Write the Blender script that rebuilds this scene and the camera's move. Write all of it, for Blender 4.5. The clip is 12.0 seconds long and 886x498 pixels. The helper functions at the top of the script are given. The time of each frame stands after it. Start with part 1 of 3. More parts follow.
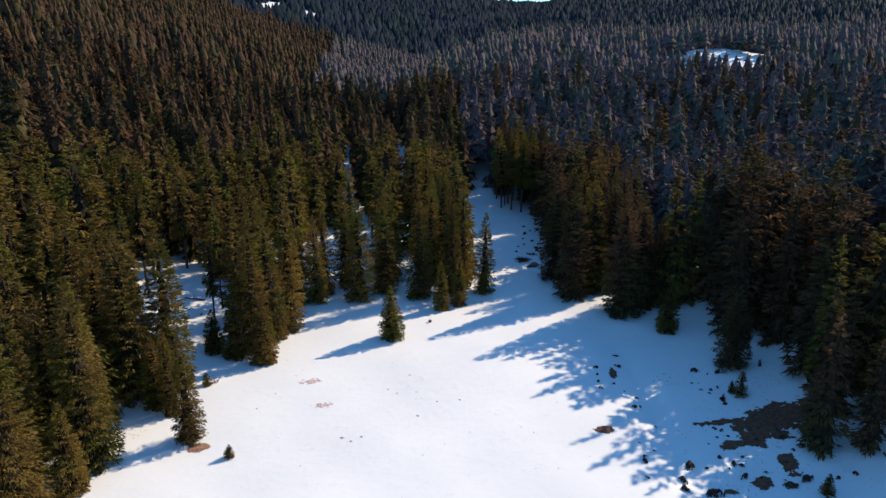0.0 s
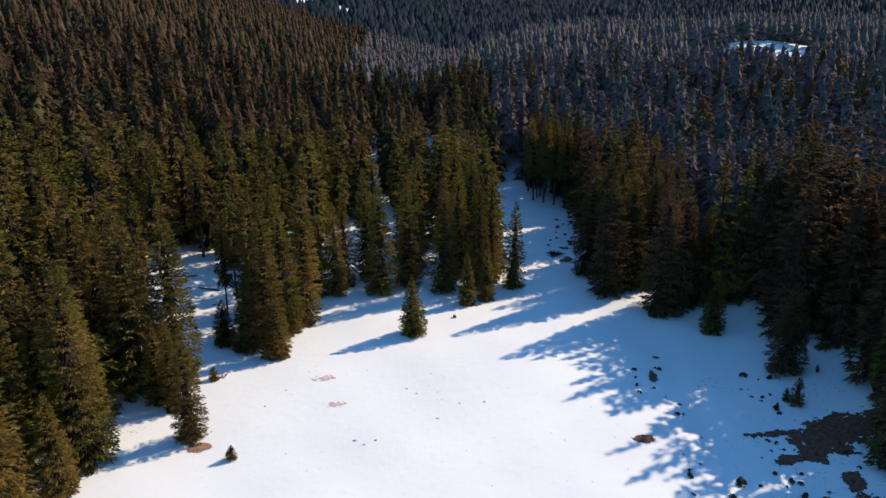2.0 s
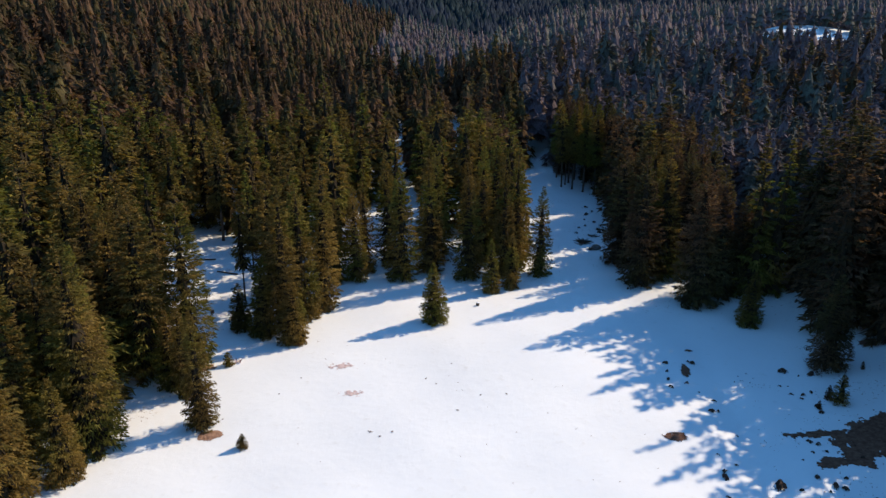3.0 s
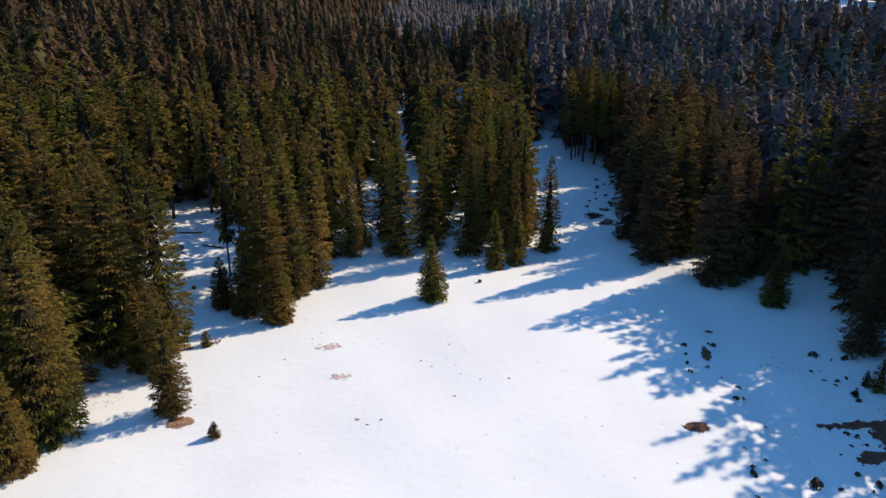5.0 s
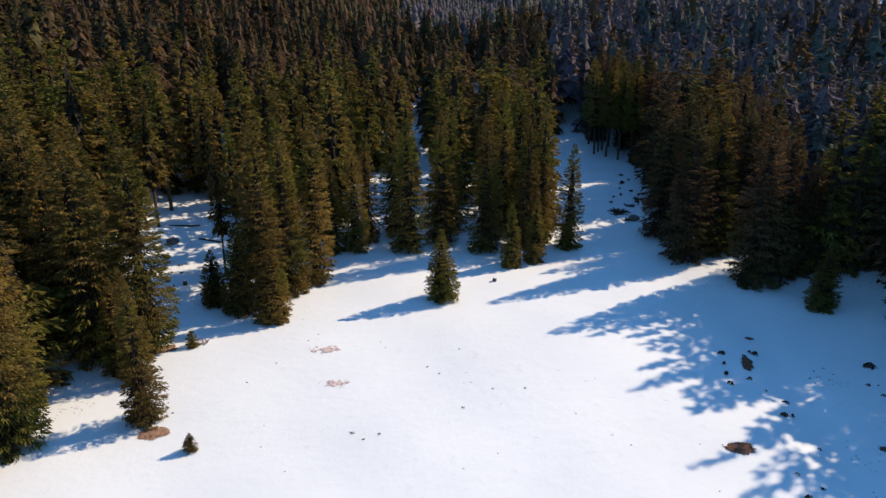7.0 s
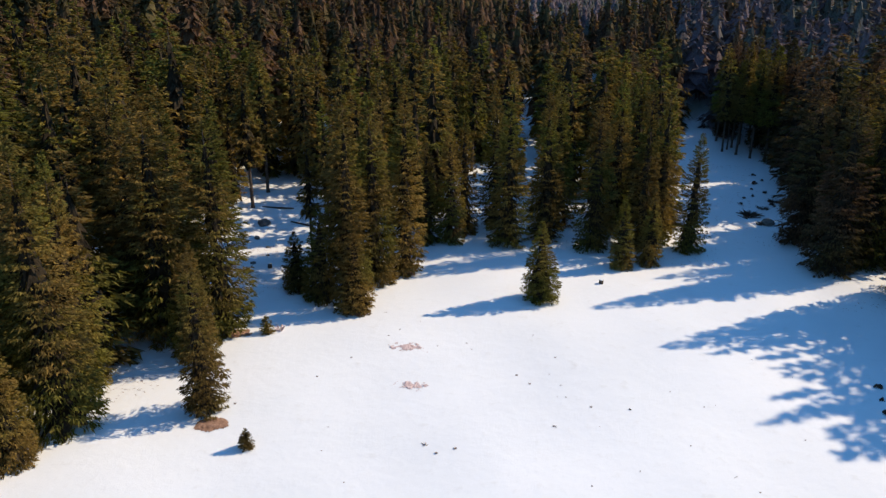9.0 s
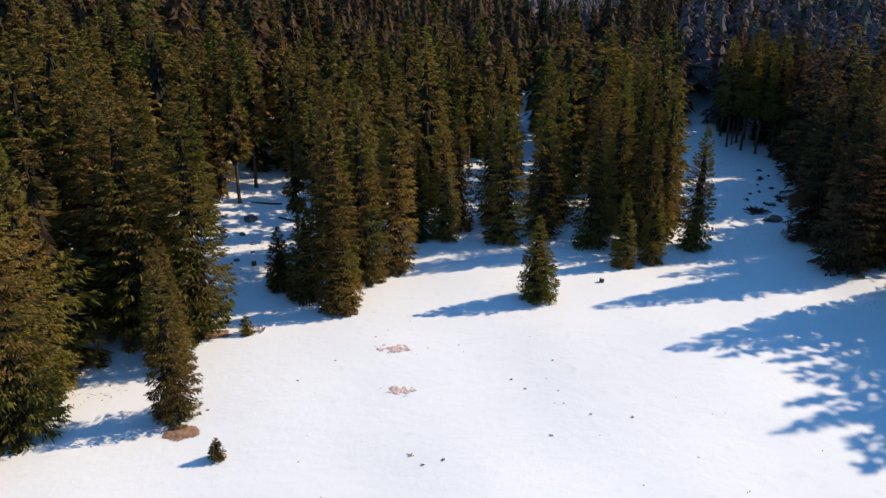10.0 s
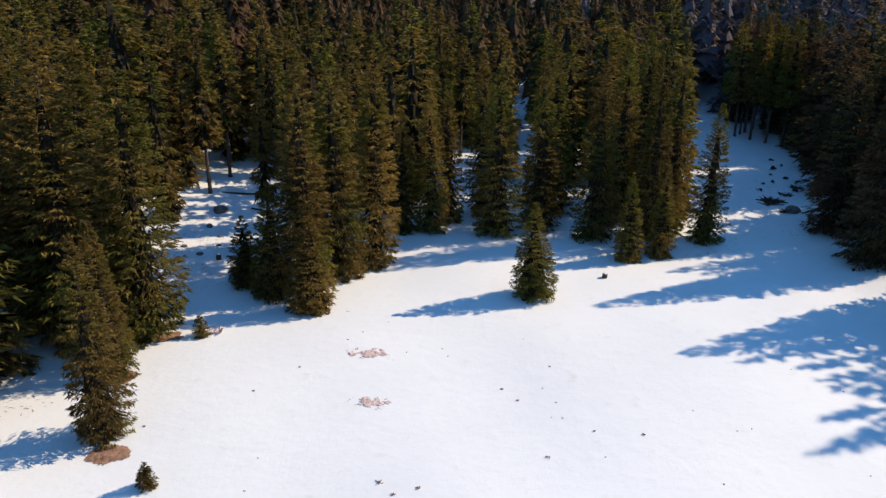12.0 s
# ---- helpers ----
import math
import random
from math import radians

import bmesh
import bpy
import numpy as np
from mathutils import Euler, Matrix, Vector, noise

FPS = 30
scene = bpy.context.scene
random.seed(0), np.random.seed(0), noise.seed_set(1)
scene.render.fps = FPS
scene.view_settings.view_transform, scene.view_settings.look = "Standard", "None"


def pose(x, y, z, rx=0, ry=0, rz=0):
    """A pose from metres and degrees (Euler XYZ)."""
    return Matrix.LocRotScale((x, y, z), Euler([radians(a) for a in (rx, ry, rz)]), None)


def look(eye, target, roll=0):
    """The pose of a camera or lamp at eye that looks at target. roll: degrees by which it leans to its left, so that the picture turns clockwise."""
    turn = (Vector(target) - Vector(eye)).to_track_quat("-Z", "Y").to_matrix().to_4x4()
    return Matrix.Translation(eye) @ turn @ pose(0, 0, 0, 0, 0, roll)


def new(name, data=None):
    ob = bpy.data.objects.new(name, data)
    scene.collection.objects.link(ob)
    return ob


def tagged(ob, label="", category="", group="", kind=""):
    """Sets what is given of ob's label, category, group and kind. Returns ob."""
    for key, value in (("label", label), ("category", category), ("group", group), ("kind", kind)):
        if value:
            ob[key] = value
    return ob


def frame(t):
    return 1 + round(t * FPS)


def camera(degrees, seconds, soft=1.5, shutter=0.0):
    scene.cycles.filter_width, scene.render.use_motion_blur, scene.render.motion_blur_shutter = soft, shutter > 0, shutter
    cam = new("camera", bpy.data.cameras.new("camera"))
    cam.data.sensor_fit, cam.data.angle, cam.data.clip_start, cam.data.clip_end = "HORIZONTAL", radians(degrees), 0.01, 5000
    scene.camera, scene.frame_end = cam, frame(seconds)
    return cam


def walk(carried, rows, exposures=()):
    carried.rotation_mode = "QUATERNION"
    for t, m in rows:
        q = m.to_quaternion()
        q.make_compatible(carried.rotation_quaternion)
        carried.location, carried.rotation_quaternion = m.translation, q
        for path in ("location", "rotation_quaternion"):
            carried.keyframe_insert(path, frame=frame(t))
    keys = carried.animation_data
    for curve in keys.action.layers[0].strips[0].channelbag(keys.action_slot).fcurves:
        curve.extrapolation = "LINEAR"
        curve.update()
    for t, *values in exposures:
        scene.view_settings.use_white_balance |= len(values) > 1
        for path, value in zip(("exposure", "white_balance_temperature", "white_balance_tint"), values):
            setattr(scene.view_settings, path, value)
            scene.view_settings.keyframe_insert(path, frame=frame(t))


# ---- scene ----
cam = camera(64.5, 12.0, soft=1.4)
METRES, EYE, TILT, LEAN, TURN = 60.0, 57.5, -16.637, 0.0, 0.0
ROWS = [
    (0.0, 0.0, 0.0, 0.0, 0.0, 0.0, -0.0),
    (0.5, 0.0049, 0.039, -0.0064, 0.0, 0.02, -0.01),
    (1.0, 0.0082, 0.0786, -0.0134, 0.17, 0.08, -0.08),
    (1.5, 0.0116, 0.1186, -0.0196, 1.28, 0.11, -0.4),
    (2.0, 0.0161, 0.1585, -0.0263, 2.56, -0.14, -0.77),
    (2.5, 0.0198, 0.1988, -0.0323, 3.74, -0.6, -1.13),
    (3.0, 0.0237, 0.2391, -0.0385, 4.76, -1.06, -1.44),
    (5.0, 0.038, 0.4026, -0.0641, 5.49, -2.7, -1.6),
    (5.5, 0.0406, 0.4431, -0.0705, 5.55, -2.66, -1.61),
    (6.0, 0.0429, 0.4835, -0.0761, 5.62, -2.65, -1.66),
    (6.5, 0.0439, 0.5246, -0.0819, 6.06, -2.62, -1.77),
    (7.0, 0.0413, 0.5668, -0.0881, 7.03, -2.6, -2.08),
    (7.5, 0.0412, 0.6095, -0.0946, 10.81, -2.74, -3.21),
    (9.5, 0.0388, 0.779, -0.1169, 16.11, -3.16, -4.72),
    (10.0, 0.0362, 0.8214, -0.1222, 16.07, -3.16, -4.74),
    (10.5, 0.0328, 0.8633, -0.1276, 16.04, -3.16, -4.73),
    (11.0, 0.029, 0.9047, -0.1335, 16.01, -3.16, -4.71),
    (11.5, 0.0246, 0.9456, -0.1392, 15.98, -3.16, -4.7),
    (12.0, 0.0199, 0.9864, -0.1445, 15.96, -3.18, -4.73),
]
walk(cam, [(t, pose(0, 0, EYE, TILT, LEAN, TURN) @ pose(METRES * x, METRES * y, METRES * z, 90 + pitch, roll, yaw)) for t, x, y, z, yaw, pitch, roll in ROWS],
     exposures=[(0.0, 0.5, 5680, 8), (12.0, 0.5, 5680, 8)])


# ---- light ----
SUN_AZ, SUN_EL = 55.5, 34.6          # degrees from +y towards +x, and above the horizon
world = bpy.data.worlds.new("sky")
scene.world = world
world.use_nodes = True
wn = world.node_tree.nodes
sky = wn.new("ShaderNodeTexSky")
sky.sky_type, sky.sun_disc = "NISHITA", False
sky.sun_elevation, sky.sun_rotation = radians(SUN_EL), radians(SUN_AZ)
sky.altitude, sky.air_density, sky.dust_density, sky.ozone_density = 1500, 1.0, 0.0, 1.0
cool = wn.new("ShaderNodeMix")
cool.data_type, cool.blend_type = "RGBA", "MULTIPLY"
cool.inputs[0].default_value, cool.inputs[7].default_value = 1.0, (0.67, 1.01, 1.12, 1)
world.node_tree.links.new(sky.outputs[0], cool.inputs[6])
world.node_tree.links.new(cool.outputs[2], wn["Background"].inputs[0])
wn["Background"].inputs[1].default_value = 0.155
sun_data = bpy.data.lights.new("sun", "SUN")
sun_data.energy, sun_data.angle, sun_data.color = 5.0, radians(0.55), (1.0, 0.77, 0.49)
sun = new("sun", sun_data)
sd = Vector((math.sin(radians(SUN_AZ)) * math.cos(radians(SUN_EL)), math.cos(radians(SUN_AZ)) * math.cos(radians(SUN_EL)), math.sin(radians(SUN_EL))))
sun.matrix_world = look(sd * 300, (0, 0, 0))

# ---- materials ----


def material(name, rough=0.8, spec=0.2):
    m = bpy.data.materials.new(name)
    m.use_nodes = True
    n, l = m.node_tree.nodes, m.node_tree.links
    b = n["Principled BSDF"]
    b.inputs["Roughness"].default_value = rough
    b.inputs["Specular IOR Level"].default_value = spec
    return m, n, l, b


def noise_node(n, l, scale, detail=3.0, coord=None, rough=0.55):
    t = n.new("ShaderNodeTexNoise")
    t.inputs["Scale"].default_value, t.inputs["Detail"].default_value, t.inputs["Roughness"].default_value = scale, detail, rough
    if coord is not None:
        l.new(coord, t.inputs["Vector"])
    return t.outputs["Fac"]


def ramp(n, l, fac, stops):
    r = n.new("ShaderNodeValToRGB")
    e = r.color_ramp.elements
    while len(e) < len(stops):
        e.new(0.5)
    for k, (p, c) in enumerate(stops):
        e[k].position, e[k].color = p, (*c, 1)
    l.new(fac, r.inputs[0])
    return r.outputs[0]


def mix(n, l, fac, a, b, kind="MIX"):
    x = n.new("ShaderNodeMix")
    x.data_type, x.blend_type = "RGBA", kind
    for sock, v in ((x.inputs[0], fac), (x.inputs[6], a), (x.inputs[7], b)):
        if hasattr(v, "links"):
            l.new(v, sock)
        else:
            sock.default_value = v if isinstance(v, float) else (*v, 1)
    return x.outputs[2]


def calc(n, l, op, a, b=0.0):
    x = n.new("ShaderNodeMath")
    x.operation = op
    for sock, v in ((x.inputs[0], a), (x.inputs[1], b)):
        if hasattr(v, "links"):
            l.new(v, sock)
        else:
            sock.default_value = v
    return x.outputs[0]


def bump(n, l, b, height, strength, distance):
    u = n.new("ShaderNodeBump")
    u.inputs["Strength"].default_value, u.inputs["Distance"].default_value = strength, distance
    l.new(height, u.inputs["Height"])
    l.new(u.outputs[0], b.inputs["Normal"])


def calc_shift(n, l, vec):
    x = n.new("ShaderNodeVectorMath")
    x.operation = "ADD"
    l.new(vec, x.inputs[0])
    x.inputs[1].default_value = (37.0, 91.0, 13.0)
    return x.outputs[0]


def foliage(name, dark, mid, light, tree_scale=0.11, gain=1.35, thin_share=0.48):
    """Needle foliage: tone drifts from tree to tree, from branch to branch and along the twigs."""
    m, n, l, b = material(name, 0.85, 0.06)
    pos = n.new("ShaderNodeNewGeometry")
    rnd = n.new("ShaderNodeObjectInfo").outputs["Random"]
    big = noise_node(n, l, tree_scale, 2.0, pos.outputs["Position"])
    fine = noise_node(n, l, 2.4, 4.0, pos.outputs["Position"], 0.65)
    isl = pos.outputs["Random Per Island"]
    v = calc(n, l, "ADD", calc(n, l, "MULTIPLY", big, 0.6), calc(n, l, "MULTIPLY", fine, 0.45))
    v = calc(n, l, "ADD", v, calc(n, l, "MULTIPLY", isl, 0.22))
    v = calc(n, l, "ADD", v, calc(n, l, "MULTIPLY", rnd, 0.14))
    v = calc(n, l, "SUBTRACT", v, 0.18)
    col = ramp(n, l, v, [(0.18, dark), (0.5, mid), (0.85, light)])
    hue = noise_node(n, l, tree_scale * 0.8, 1.0, calc_shift(n, l, pos.outputs["Position"]))
    green = ramp(n, l, hue, [(0.45, (1, 1, 1)), (0.60, (0.74, 1.0, 0.76))])
    col = mix(n, l, 1.0, col, green, "MULTIPLY")
    # Speckle puts shaded gaps and sunlit twig tips into the colour.
    speck = noise_node(n, l, 1.7, 3.0, pos.outputs["Position"], 0.75)
    col = mix(n, l, 1.0, col, ramp(n, l, speck, [(0.34, (0.55, 0.55, 0.55)), (0.52, (1, 1, 1)), (0.70, (gain, gain * 0.97, gain * 0.75))]), "MULTIPLY")
    l.new(col, b.inputs["Base Color"])
    thin, both = n.new("ShaderNodeBsdfTranslucent"), n.new("ShaderNodeMixShader")
    both.inputs[0].default_value = thin_share
    l.new(mix(n, l, 1.0, col, (1.0, 1.0, 0.55), "MULTIPLY"), thin.inputs[0])
    l.new(b.outputs[0], both.inputs[1])
    l.new(thin.outputs[0], both.inputs[2])
    l.new(both.outputs[0], n["Material Output"].inputs[0])
    return m


NEEDLES = foliage("spruce_needles", (0.034, 0.024, 0.012), (0.165, 0.110, 0.035), (0.37, 0.243, 0.067))
# Dimmer, browner copy of the needles; on east trees it stands in for shade.
NEEDLES_DIM = foliage("dim_brown_needles", (0.028, 0.0175, 0.014), (0.115, 0.067, 0.042), (0.235, 0.136, 0.075))
# Greyed, bluer copy of the needles: haze put into the colour.
NEEDLES_GREY_HAZE = foliage("hazed_spruce_needles", (0.068, 0.050, 0.058), (0.125, 0.09, 0.102), (0.185, 0.133, 0.13), 0.09, 1.2, 0.2)
# Blue-tinted needles: distance haze put into the base colour.
NEEDLES_BLUE_HAZE = foliage("blue_haze_needles", (0.010, 0.015, 0.026), (0.015, 0.022, 0.038), (0.022, 0.031, 0.052), 0.02, 1.2, 0.1)
LARCH = foliage("bare_larch_twigs", (0.07, 0.035, 0.022), (0.13, 0.065, 0.04), (0.20, 0.11, 0.07))


def bark_material():
    m, n, l, b = material("spruce_bark", 0.9, 0.1)
    c = n.new("ShaderNodeTexCoord").outputs["Object"]
    f = noise_node(n, l, 5.0, 5.0, c, 0.7)
    l.new(ramp(n, l, f, [(0.3, (0.03, 0.022, 0.016)), (0.55, (0.09, 0.065, 0.048)), (0.8, (0.17, 0.14, 0.115))]), b.inputs["Base Color"])
    bump(n, l, b, f, 0.8, 0.05)
    return m


def snow_material():
    m, n, l, b = material("snow", 0.6, 0.25)
    c = n.new("ShaderNodeNewGeometry").outputs["Position"]
    big = noise_node(n, l, 0.05, 4.0, c)
    mid = noise_node(n, l, 0.7, 5.0, c, 0.6)
    fine = noise_node(n, l, 9.0, 4.0, c, 0.7)
    base = ramp(n, l, big, [(0.3, (0.65, 0.645, 0.645)), (0.7, (0.725, 0.71, 0.70))])
    dirt = ramp(n, l, mid, [(0.60, (1, 1, 1)), (0.80, (0.90, 0.885, 0.86))])
    l.new(mix(n, l, 1.0, base, dirt, "MULTIPLY"), b.inputs["Base Color"])
    h = calc(n, l, "ADD", mid, calc(n, l, "MULTIPLY", fine, 0.25))
    bump(n, l, b, h, 0.3, 0.15)
    return m


def earth_material(name, a, b_, c_):
    m, n, l, b = material(name, 0.95, 0.1)
    c = n.new("ShaderNodeNewGeometry").outputs["Position"]
    f = noise_node(n, l, 1.6, 6.0, c, 0.7)
    l.new(ramp(n, l, f, [(0.3, a), (0.5, b_), (0.75, c_)]), b.inputs["Base Color"])
    bump(n, l, b, f, 0.9, 0.15)
    return m


BARK = bark_material()
# Near-black inner twigs: the crown's inner shade is put into their colour.
INNER_SHADE = earth_material("inner_twigs_shade", (0.010, 0.008, 0.005), (0.026, 0.019, 0.011), (0.05, 0.037, 0.02))
SNOW = snow_material()
EARTH = earth_material("wet_bare_earth", (0.06, 0.03, 0.019), (0.13, 0.064, 0.039), (0.21, 0.11, 0.068))
HEATHER = earth_material("dark_heather", (0.02, 0.014, 0.010), (0.05, 0.032, 0.023), (0.10, 0.062, 0.045))
LITTER = earth_material("dry_needle_litter", (0.13, 0.072, 0.046), (0.25, 0.145, 0.095), (0.37, 0.235, 0.16))
ROCK = earth_material("grey_rock", (0.05, 0.048, 0.045), (0.13, 0.12, 0.11), (0.24, 0.23, 0.21))
TWIG = earth_material("dry_twigs", (0.42, 0.30, 0.27), (0.52, 0.39, 0.36), (0.6, 0.47, 0.43))
SNAG = earth_material("weathered_grey_wood", (0.12, 0.11, 0.10), (0.25, 0.23, 0.21), (0.38, 0.36, 0.33))

# ---- ground ----


def smooth(a, b, v):
    t = np.clip((v - a) / (b - a), 0.0, 1.0)
    return t * t * (3 - 2 * t)


def soft(v, w):
    """A ramp that starts gently at 0."""
    return np.where(v > w, v, np.where(v < -w, 0.0, (v + w) ** 2 / (4 * w)))


def ground_height(x, y):
    x, y = np.asarray(x, float), np.asarray(y, float)
    z = -2.8 - 0.0163 * np.clip(x, -80, 80) + 0.0274 * np.clip(y, -80, 520)
    z = z + 0.26 * soft(-(x + 72) + 0.10 * (y - 200), 30) * smooth(-100, 120, y) * (1 - 0.55 * smooth(260, 520, -x))
    right = soft(np.minimum(y, 312) - 246 + 0.18 * (np.minimum(x, 220) - 40), 40)
    east = smooth(-60, 40, x + 0.13 * (np.minimum(y, 420) - 250) - 0.22 * np.maximum(0, y - 420))
    z = z + (0.20 * right + 0.03 * soft(y - 330, 20) + 9 * smooth(415, 510, y)) * east * (1 - 0.6 * smooth(560, 900, y))
    z = z + 0.24 * soft(np.minimum(x, 140) - 50, 8) * smooth(200, 140, y) + 0.08 * soft(x - 140, 40) * smooth(300, 200, y)
    z = z - 9 * np.exp(-((x + 60 + 0.08 * (y - 400)) / 90) ** 2) * smooth(420, 650, y)
    z = z + 0.115 * soft(y - 900, 200) * (1 - 0.5 * smooth(1800, 3200, y)) + 0.05 * soft(np.abs(x) - 900, 200)
    z = z + 0.05 * soft(-y - 260, 80)
    wave = 0.16 * np.sin(0.071 * x + 1.3) * np.sin(0.063 * y + 0.4) + 0.10 * np.sin(0.17 * x - 0.11 * y) + 0.05 * np.sin(0.31 * x + 0.23 * y + 2)
    far = smooth(250, 700, np.hypot(x, y - 100))
    z = z + wave + far * (5 * np.sin(0.011 * x + 0.5) * np.sin(0.009 * y + 1.0) + 2 * np.sin(0.027 * x + 0.019 * y))
    z = z + 18 * np.exp(-((x - 176) / 48) ** 2 - ((y - 472) / np.where(y > 472, 17, 32)) ** 2)
    z = z + 0.6 * smooth(24, 34, x) * smooth(126, 142, y) * smooth(90, 60, x) * smooth(200, 160, y)
    # shallow gully along the foot of the shaded bank
    z = z - 0.45 * np.exp(-((x - 34.5 + 0.02 * (y - 110)) / 2.2) ** 2) * smooth(70, 84, y) * smooth(140, 118, y)
    return z


def mesh_object(name, verts, tris, mat, parent=None, smooth_faces=False, label="", inner=0):
    me = bpy.data.meshes.new(name)
    verts, tris = np.asarray(verts, np.float32), np.asarray(tris, np.int32)
    me.vertices.add(len(verts))
    me.vertices.foreach_set("co", verts.ravel())
    k = tris.shape[1]
    me.loops.add(tris.size)
    me.loops.foreach_set("vertex_index", tris.ravel())
    me.polygons.add(len(tris))
    me.polygons.foreach_set("loop_start", np.arange(0, tris.size, k, dtype=np.int32))
    me.polygons.foreach_set("use_smooth", np.full(len(tris), smooth_faces))
    me.materials.append(mat)
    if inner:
        me.materials.append(INNER_SHADE)
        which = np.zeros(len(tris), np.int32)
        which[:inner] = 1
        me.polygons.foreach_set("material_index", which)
    me.update(calc_edges=True)
    ob = new(name, me)
    if parent is not None:
        ob.parent = parent
    if label:
        ob["label"] = label
    return ob


def axis(lo, hi, step, far):
    mid = list(np.arange(lo, hi + 0.01, step))
    out, s, v = [], step, hi
    while v < far:
        s *= 1.13
        v += min(s, 60)
        out.append(v)
    out2, s, v = [], step, lo
    while v > -far:
        s *= 1.13
        v -= min(s, 60)
        out2.append(v)
    return np.array(out2[::-1] + mid + out)


gx, gy = axis(-75, 85, 1.6, 3600), axis(60, 200, 1.6, 3600)
XX, YY = np.meshgrid(gx, gy)
gv = np.c_[XX.ravel(), YY.ravel(), ground_height(XX, YY).ravel()]
nx, ny = len(gx), len(gy)
ii = (np.arange(ny - 1)[:, None] * nx + np.arange(nx - 1)[None, :]).ravel()
ground = mesh_object("ground", gv, np.c_[ii, ii + 1, ii + nx + 1, ii + nx], SNOW, None, True)
tagged(ground, "snow-covered meadow and forest floor, sunlit and shaded", "ground", kind="structure")

# ---- spruce trees ----


def tiers_mesh(seed, H, R, base, tiers, points, power=0.75, jag=1.0):
    """A distant spruce: tiers of ragged skirts."""
    rng = random.Random(seed)
    V, F = [], []
    for i in range(tiers):
        u = i / tiers
        zt = base * H + (1 - base) * H * min(1.0, (i + 1.75) / tiers)
        zl = base * H + (1 - base) * H * u
        k = len(V)
        V.append((0, 0, zt))
        for p in range(points * 2):
            a = math.pi * p / points + i * 0.7
            r = R * 1.1 * (1 - 0.97 * u) ** power * (1 + jag * rng.uniform(-0.15, 0.25) if p % 2 else 1 - jag * rng.uniform(0.3, 0.55))
            V.append((r * math.cos(a), r * math.sin(a), zl + (rng.uniform(-0.8, 0.4) if p % 2 else rng.uniform(0.2, 1.3)) * (1 if jag == 1 else 1.25)))
        for p in range(points * 2):
            F.append((k, k + 1 + p, k + 1 + (p + 1) % (points * 2)))
    return np.array(V, np.float32), np.array(F, np.int32)


def spruce_mesh(seed, H, R, base, branches, tufts, size, skirts=12, sides=7, power=0.6, core=0.5, steep=0.55, fat=1.0):
    """A spruce crown: drooping branches in loose whorls, each a comb of needle tufts, round a dark ragged core.
    base: the crown's foot as a share of H; size: a tuft's length in metres. Gives vertices, triangles and how many of these are core."""
    rng = np.random.default_rng(seed)
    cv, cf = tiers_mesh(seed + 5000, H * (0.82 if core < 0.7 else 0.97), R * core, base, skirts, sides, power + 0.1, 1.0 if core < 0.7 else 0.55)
    zb = base * H
    # more branches where the crown is wide
    u = rng.random(branches * 3)
    u = u[rng.random(len(u)) < 0.42 + 0.58 * (1 - u)][:branches]
    n = len(u)
    whorls = max(8, int((H - zb) / 0.75))
    u = np.clip((np.round(u * whorls) + rng.normal(0, 0.45, n)) / whorls, 0.0, 0.985)
    az = rng.uniform(0, 2 * np.pi, n)
    lump = 1 + sum(rng.uniform(0.01, 0.065) * np.cos(j * az + rng.uniform(0, 6.28) + rng.uniform(2, 7) * u) for j in (1, 2, 3, 5))
    L = R * ((1 - u) ** power * (0.74 + 0.26 * np.minimum(1, u / 0.2)) + 0.012) * rng.uniform(0.85, 1.06, n) * lump + 0.12
    up = np.radians(-20 + 58 * u ** 1.3 + rng.uniform(-9, 9, n))
    z0 = zb + 0.25 + u * (H - zb) * 0.985
    # tufts along each branch, thickest towards its end
    f = np.sqrt(rng.uniform(0.10, 1.0, (n, tufts)))
    f[:, 0] = 0.97
    side = rng.uniform(-1, 1, (n, tufts))
    side[:, 0] *= 0.2
    spread = side * (0.46 - 0.34 * f) * L[:, None]
    out = (L * np.cos(up))[:, None] * f
    dx, dy = np.cos(az)[:, None], np.sin(az)[:, None]
    px, py = dx * out - dy * spread, dy * out + dx * spread
    pz = z0[:, None] + (L * np.sin(up))[:, None] * f - 0.30 * L[:, None] * f * (1 - f) - 0.10 * np.abs(spread)
    ll = size * rng.uniform(0.65, 1.25, f.shape) * (0.45 + 0.55 * np.minimum(1, L / (0.55 * R)))[:, None]
    turn = side * 0.9 + rng.normal(0, 0.35, f.shape)
    ox, oy = dx * np.cos(turn) - dy * np.sin(turn), dy * np.cos(turn) + dx * np.sin(turn)
    fall = (steep + rng.uniform(-0.5, 0.5, f.shape)) * (1.0 - 0.75 * u)[:, None] - 0.15 * u[:, None]
    w = ll * rng.uniform(0.11, 0.19, f.shape) * fat
    tip = np.stack((px + ox * ll * 0.62, py + oy * ll * 0.62, pz - ll * fall), -1)
    lean = rng.uniform(-1.4, 1.4, f.shape) * w
    a = np.stack((px - oy * w - ox * ll * 0.38, py + ox * w - oy * ll * 0.38, pz + lean), -1)
    b = np.stack((px + oy * w - ox * ll * 0.38, py - ox * w - oy * ll * 0.38, pz - lean), -1)
    tri = np.stack((a, b, tip), 2).reshape(-1, 3)
    top = np.array([(0.10, 0, H * 0.95), (-0.07, 0.08, H * 0.95), (0, 0, H), (0.0, 0.11, H * 0.95), (0.0, -0.10, H * 0.95), (0, 0, H)])
    V = np.concatenate((cv, tri, top)).astype(np.float32)
    F = np.concatenate((cf, len(cv) + np.arange(len(V) - len(cv)).reshape(-1, 3))).astype(np.int32)
